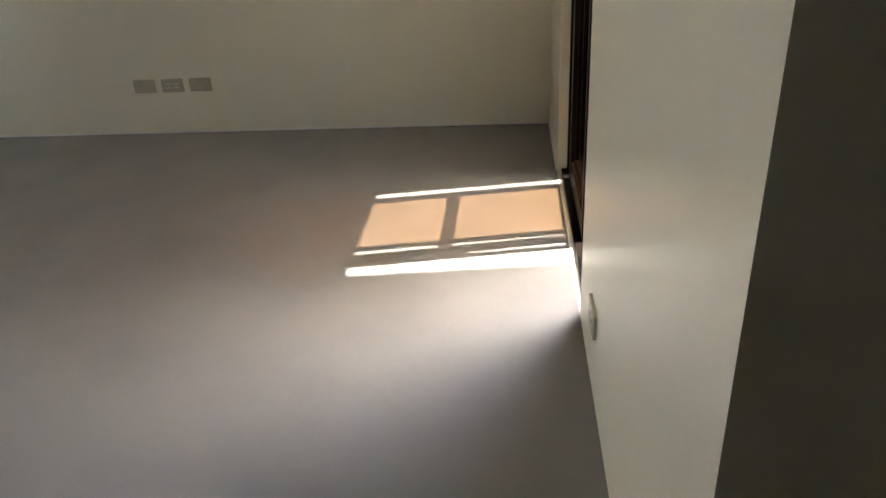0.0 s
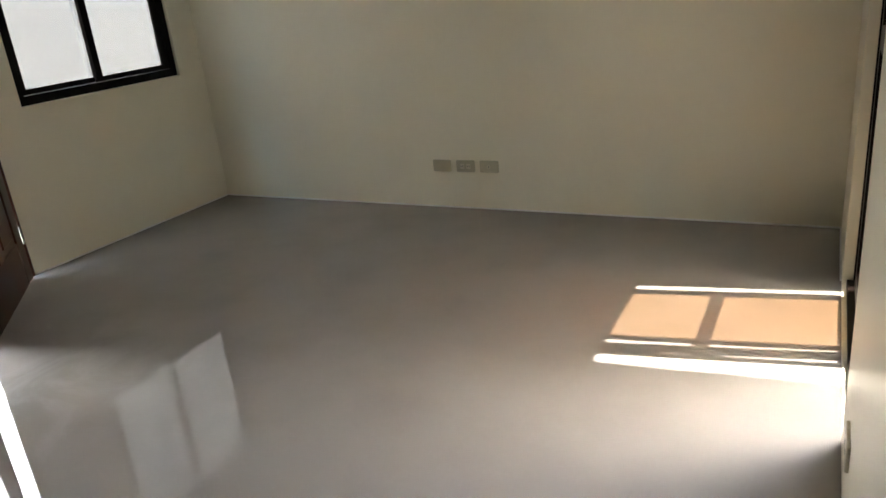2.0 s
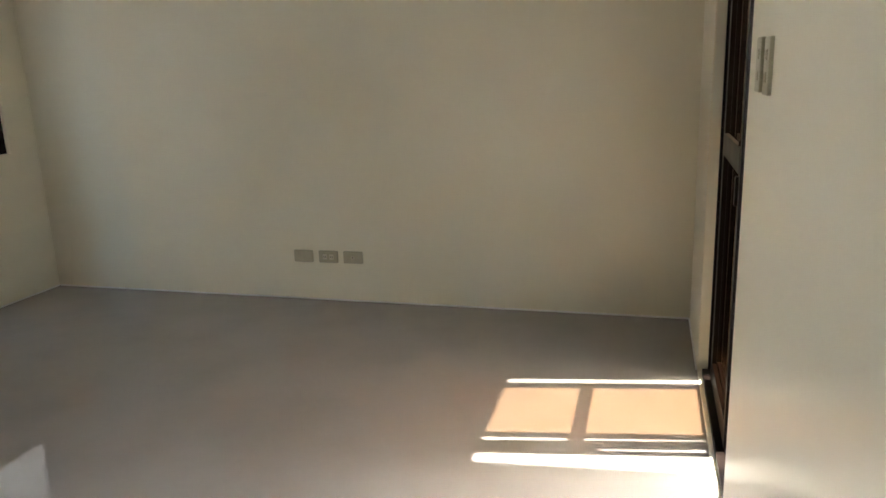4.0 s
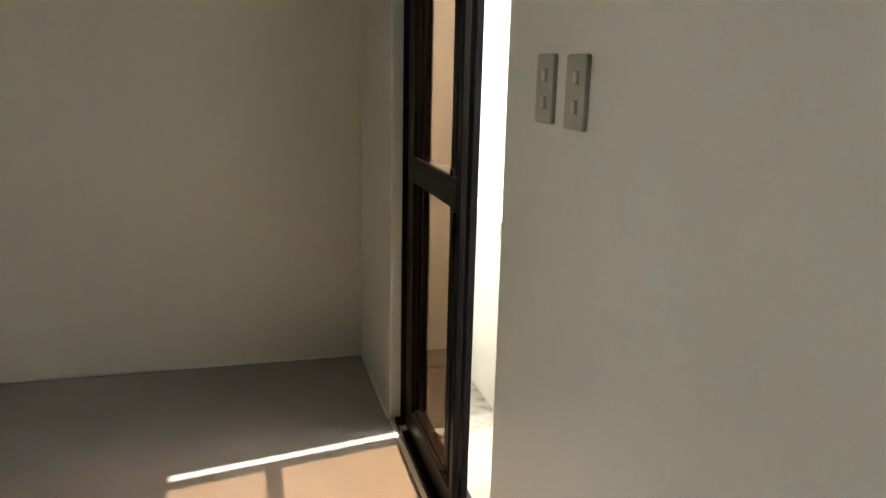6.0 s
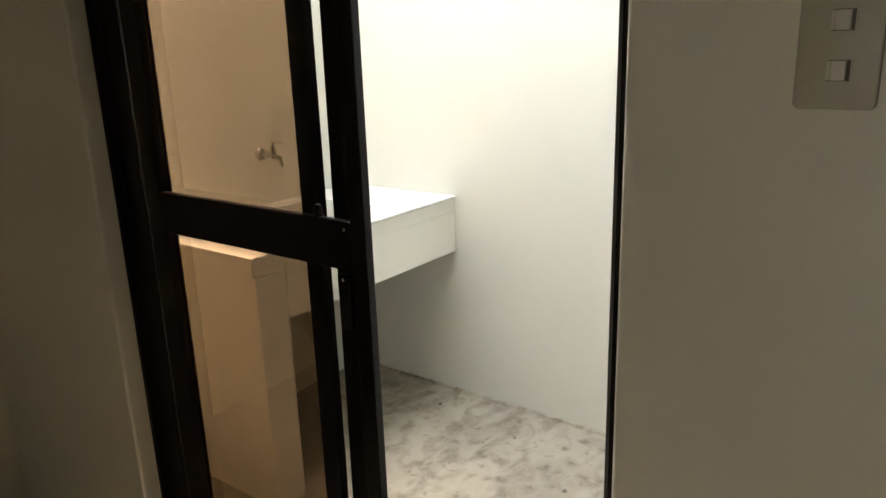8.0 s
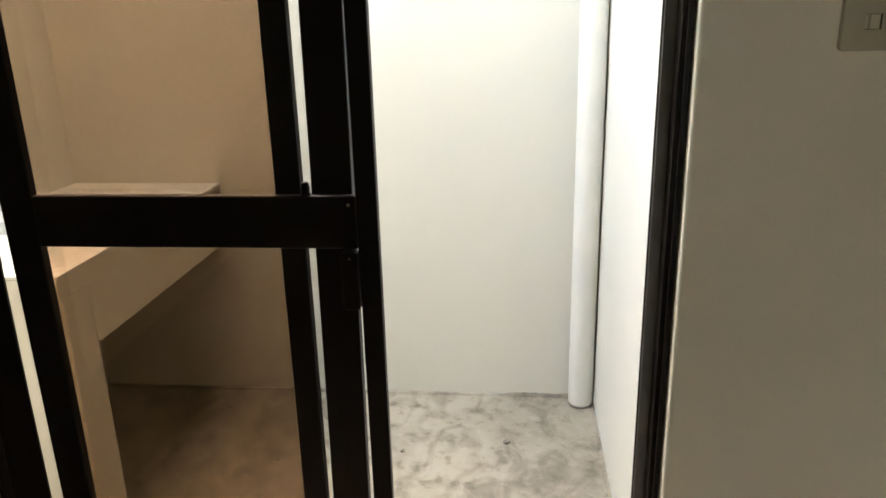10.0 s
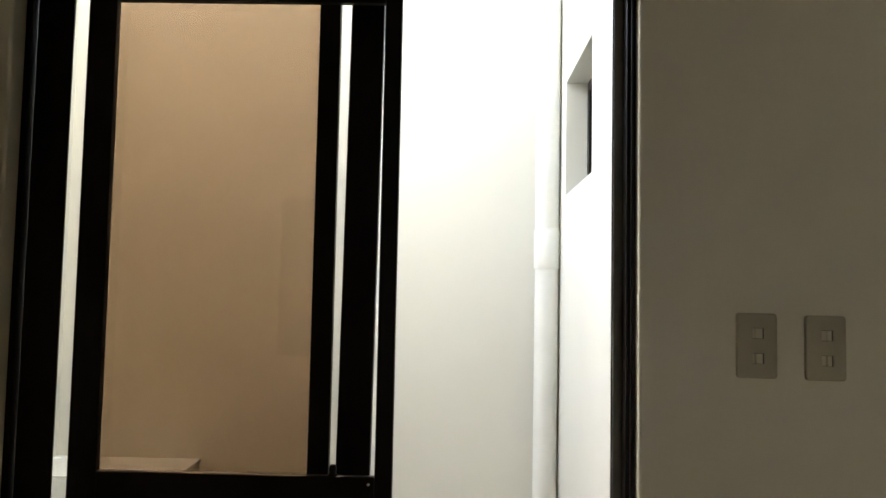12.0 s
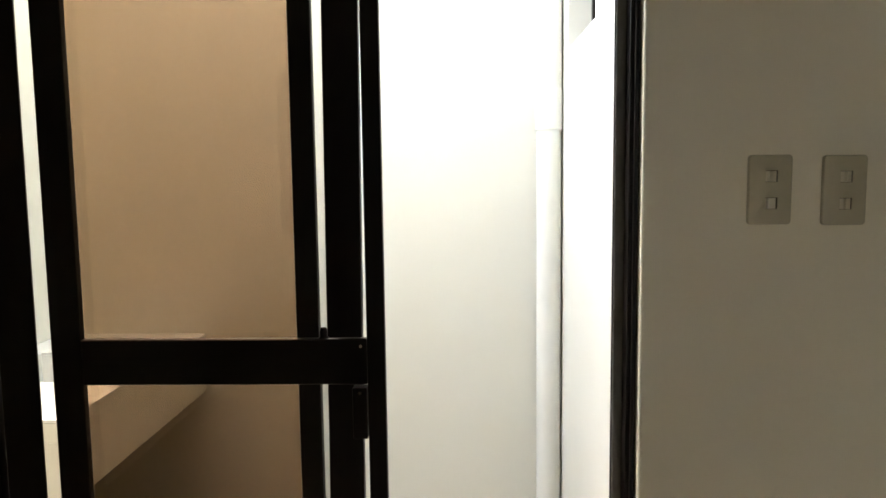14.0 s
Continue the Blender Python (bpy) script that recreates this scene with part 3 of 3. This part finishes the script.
def tap():
    x, y, z = 0.978, YL, 0.948
    t = thing("faucet", (x, y, z), "chrome wall tap with lever handle above the sink", "faucet")
    fl = lathe(bmesh.new(), [(0.010, 0.014), (0.017, 0.012), (0.026, 0.004), (0.027, 0.0)], (0, 0, 0), 24)
    bmesh.ops.transform(fl, matrix=pose(x, y, z, 90, 0, 0), verts=fl.verts)
    part("flange", fl, CHROME, t, smooth=True)
    part("body", tube(bmesh.new(), (x, y, z), (x, y - 0.075, z), 0.011), CHROME, t, smooth=True)
    part("valve", tube(bmesh.new(), (x, y - 0.070, z - 0.012), (x, y - 0.070, z + 0.032), 0.0125, 0.010), CHROME, t, smooth=True)
    bm = tube(bmesh.new(), (x, y - 0.072, z), (x, y - 0.105, z - 0.008), 0.009)
    tube(bm, (x, y - 0.102, z - 0.004), (x, y - 0.115, z - 0.040), 0.009, 0.0075)
    part("spout", bm, CHROME, t, smooth=True)
    part("stem", tube(bmesh.new(), (x, y - 0.070, z + 0.032), (x, y - 0.070, z + 0.046), 0.005), CHROME, t, smooth=True)
    part("handle", box(bmesh.new(), x - 0.005, x + 0.005, y - 0.125, y - 0.062, z + 0.044, z + 0.051, 0.002), CHROME, t)


tap()


# ---- drain pipe, high window, debris ----
def downpipe():
    x, y = 1.392, -1.8840
    p = thing("drain_pipe", (x, y, 0), "off-white plastic drain pipe standing in the yard corner", "drain pipe")
    part("lower_pipe", tube(bmesh.new(), (x, y, ZF + 0.012), (x, y, 1.495), 0.0440, seg=40), PVC, p, smooth=True)
    part("socket_end", lathe(bmesh.new(), [(0.0440, 0.004), (0.0475, 0.0), (0.0485, 0.003), (0.0478, 0.140), (0.0450, 0.145)], (x, y, 1.495), 40), PVC, p, smooth=True)
    part("upper_pipe", tube(bmesh.new(), (x, y, 1.636), (x, y, 3.25), 0.0450, seg=40), PVC, p, smooth=True)
    part("foot", tube(bmesh.new(), (x, y, ZF - 0.01), (x, y, ZF + 0.02), 0.036, seg=32), GROUT, p, "grey mortar foot")


downpipe()


def high_window():
    x0, x1, z0, z1 = HIGHWIN
    w = tagged(thing("window_2", ((x0 + x1) / 2, YR, z0), "small high window deep in white wall", "window"), kind="structure")
    ya, yb = YR - 0.113, YR - 0.078
    for a in ((x0, x0 + 0.035, z0, z1), (x1 - 0.035, x1, z0, z1), (x0 + 0.035, x1 - 0.035, z0, z0 + 0.035), (x0 + 0.035, x1 - 0.035, z1 - 0.035, z1)):
        part("window_frame", box(bmesh.new(), a[0], a[1], ya, yb, a[2], a[3], 0.001), ALU, w)
    part("pane", box(bmesh.new(), x0 + 0.034, x1 - 0.034, ya + 0.012, ya + 0.017, z0 + 0.034, z1 - 0.034), DARKGLASS, w, "dark window glass")


high_window()


def mortar_edge(name, axis, at, u0, u1, side):
    """Ragged bead of mortar left where the yard wall meets the floor."""
    bm = bmesh.new()
    rng = random.Random(7 + len(name))
    n = int((u1 - u0) / 0.012)
    rows = []
    for i in range(n + 1):
        u = u0 + (u1 - u0) * i / n
        d = 0.010 + 0.016 * max(0, noise.noise((u * 9, 3.1, at * 5))) + rng.uniform(0, 0.006)
        h = 0.007 + 0.016 * max(0, noise.noise((u * 7, 9.7, at * 5))) + rng.uniform(0, 0.004)
        prof = ((0.0, h), (d * 0.45, h * 0.75), (d, -0.003))
        rows.append([bm.verts.new((at + side * p, u, ZF + q) if axis == "x" else (u, at + side * p, ZF + q)) for p, q in prof])
    for a, b in zip(rows, rows[1:]):
        for k in (0, 1):
            bm.faces.new((a[k], a[k + 1], b[k + 1], b[k]))
    return structure(name, bm, CEMENT, "ragged cement edge along the wall base", "trim")


mortar_edge("trim_back", "x", BX, YR, YL, -1)
mortar_edge("trim_left", "y", YL, SIDE, BX, -1)
mortar_edge("trim_right", "y", YR, SIDE, BX, 1)

CHIP = material("dark_mortar_crumb", (0.22, 0.195, 0.15), 0.9, vary=0.2, scale=40, fine=300, bump=0.4)
_rng = random.Random(5)
for cx, cy, r in ((1.36, -0.50, 0.007), (1.30, -0.60, 0.010), (1.22, -0.55, 0.005), (1.24, -0.98, 0.008), (1.05, -1.28, 0.008), (1.10, -0.76, 0.006), (1.12, -1.62, 0.012), (0.98, -0.88, 0.005)):
    _bm = bmesh.new()
    bmesh.ops.create_icosphere(_bm, subdivisions=2, radius=r)
    for _v in _bm.verts:
        _v.co *= 1 + 0.35 * noise.noise(_v.co * 150 + Vector((cx * 9, cy * 9, 0)))
        _v.co.z *= 0.5
    _ob = part("mortar_crumb", _bm, CHIP)
    _ob.matrix_basis = pose(cx, cy, ZF + r * 0.35, 0, 0, _rng.uniform(0, 360))
    tagged(_ob, "dark crumb of mortar on the cement floor", "debris", "crumbs on the yard floor")
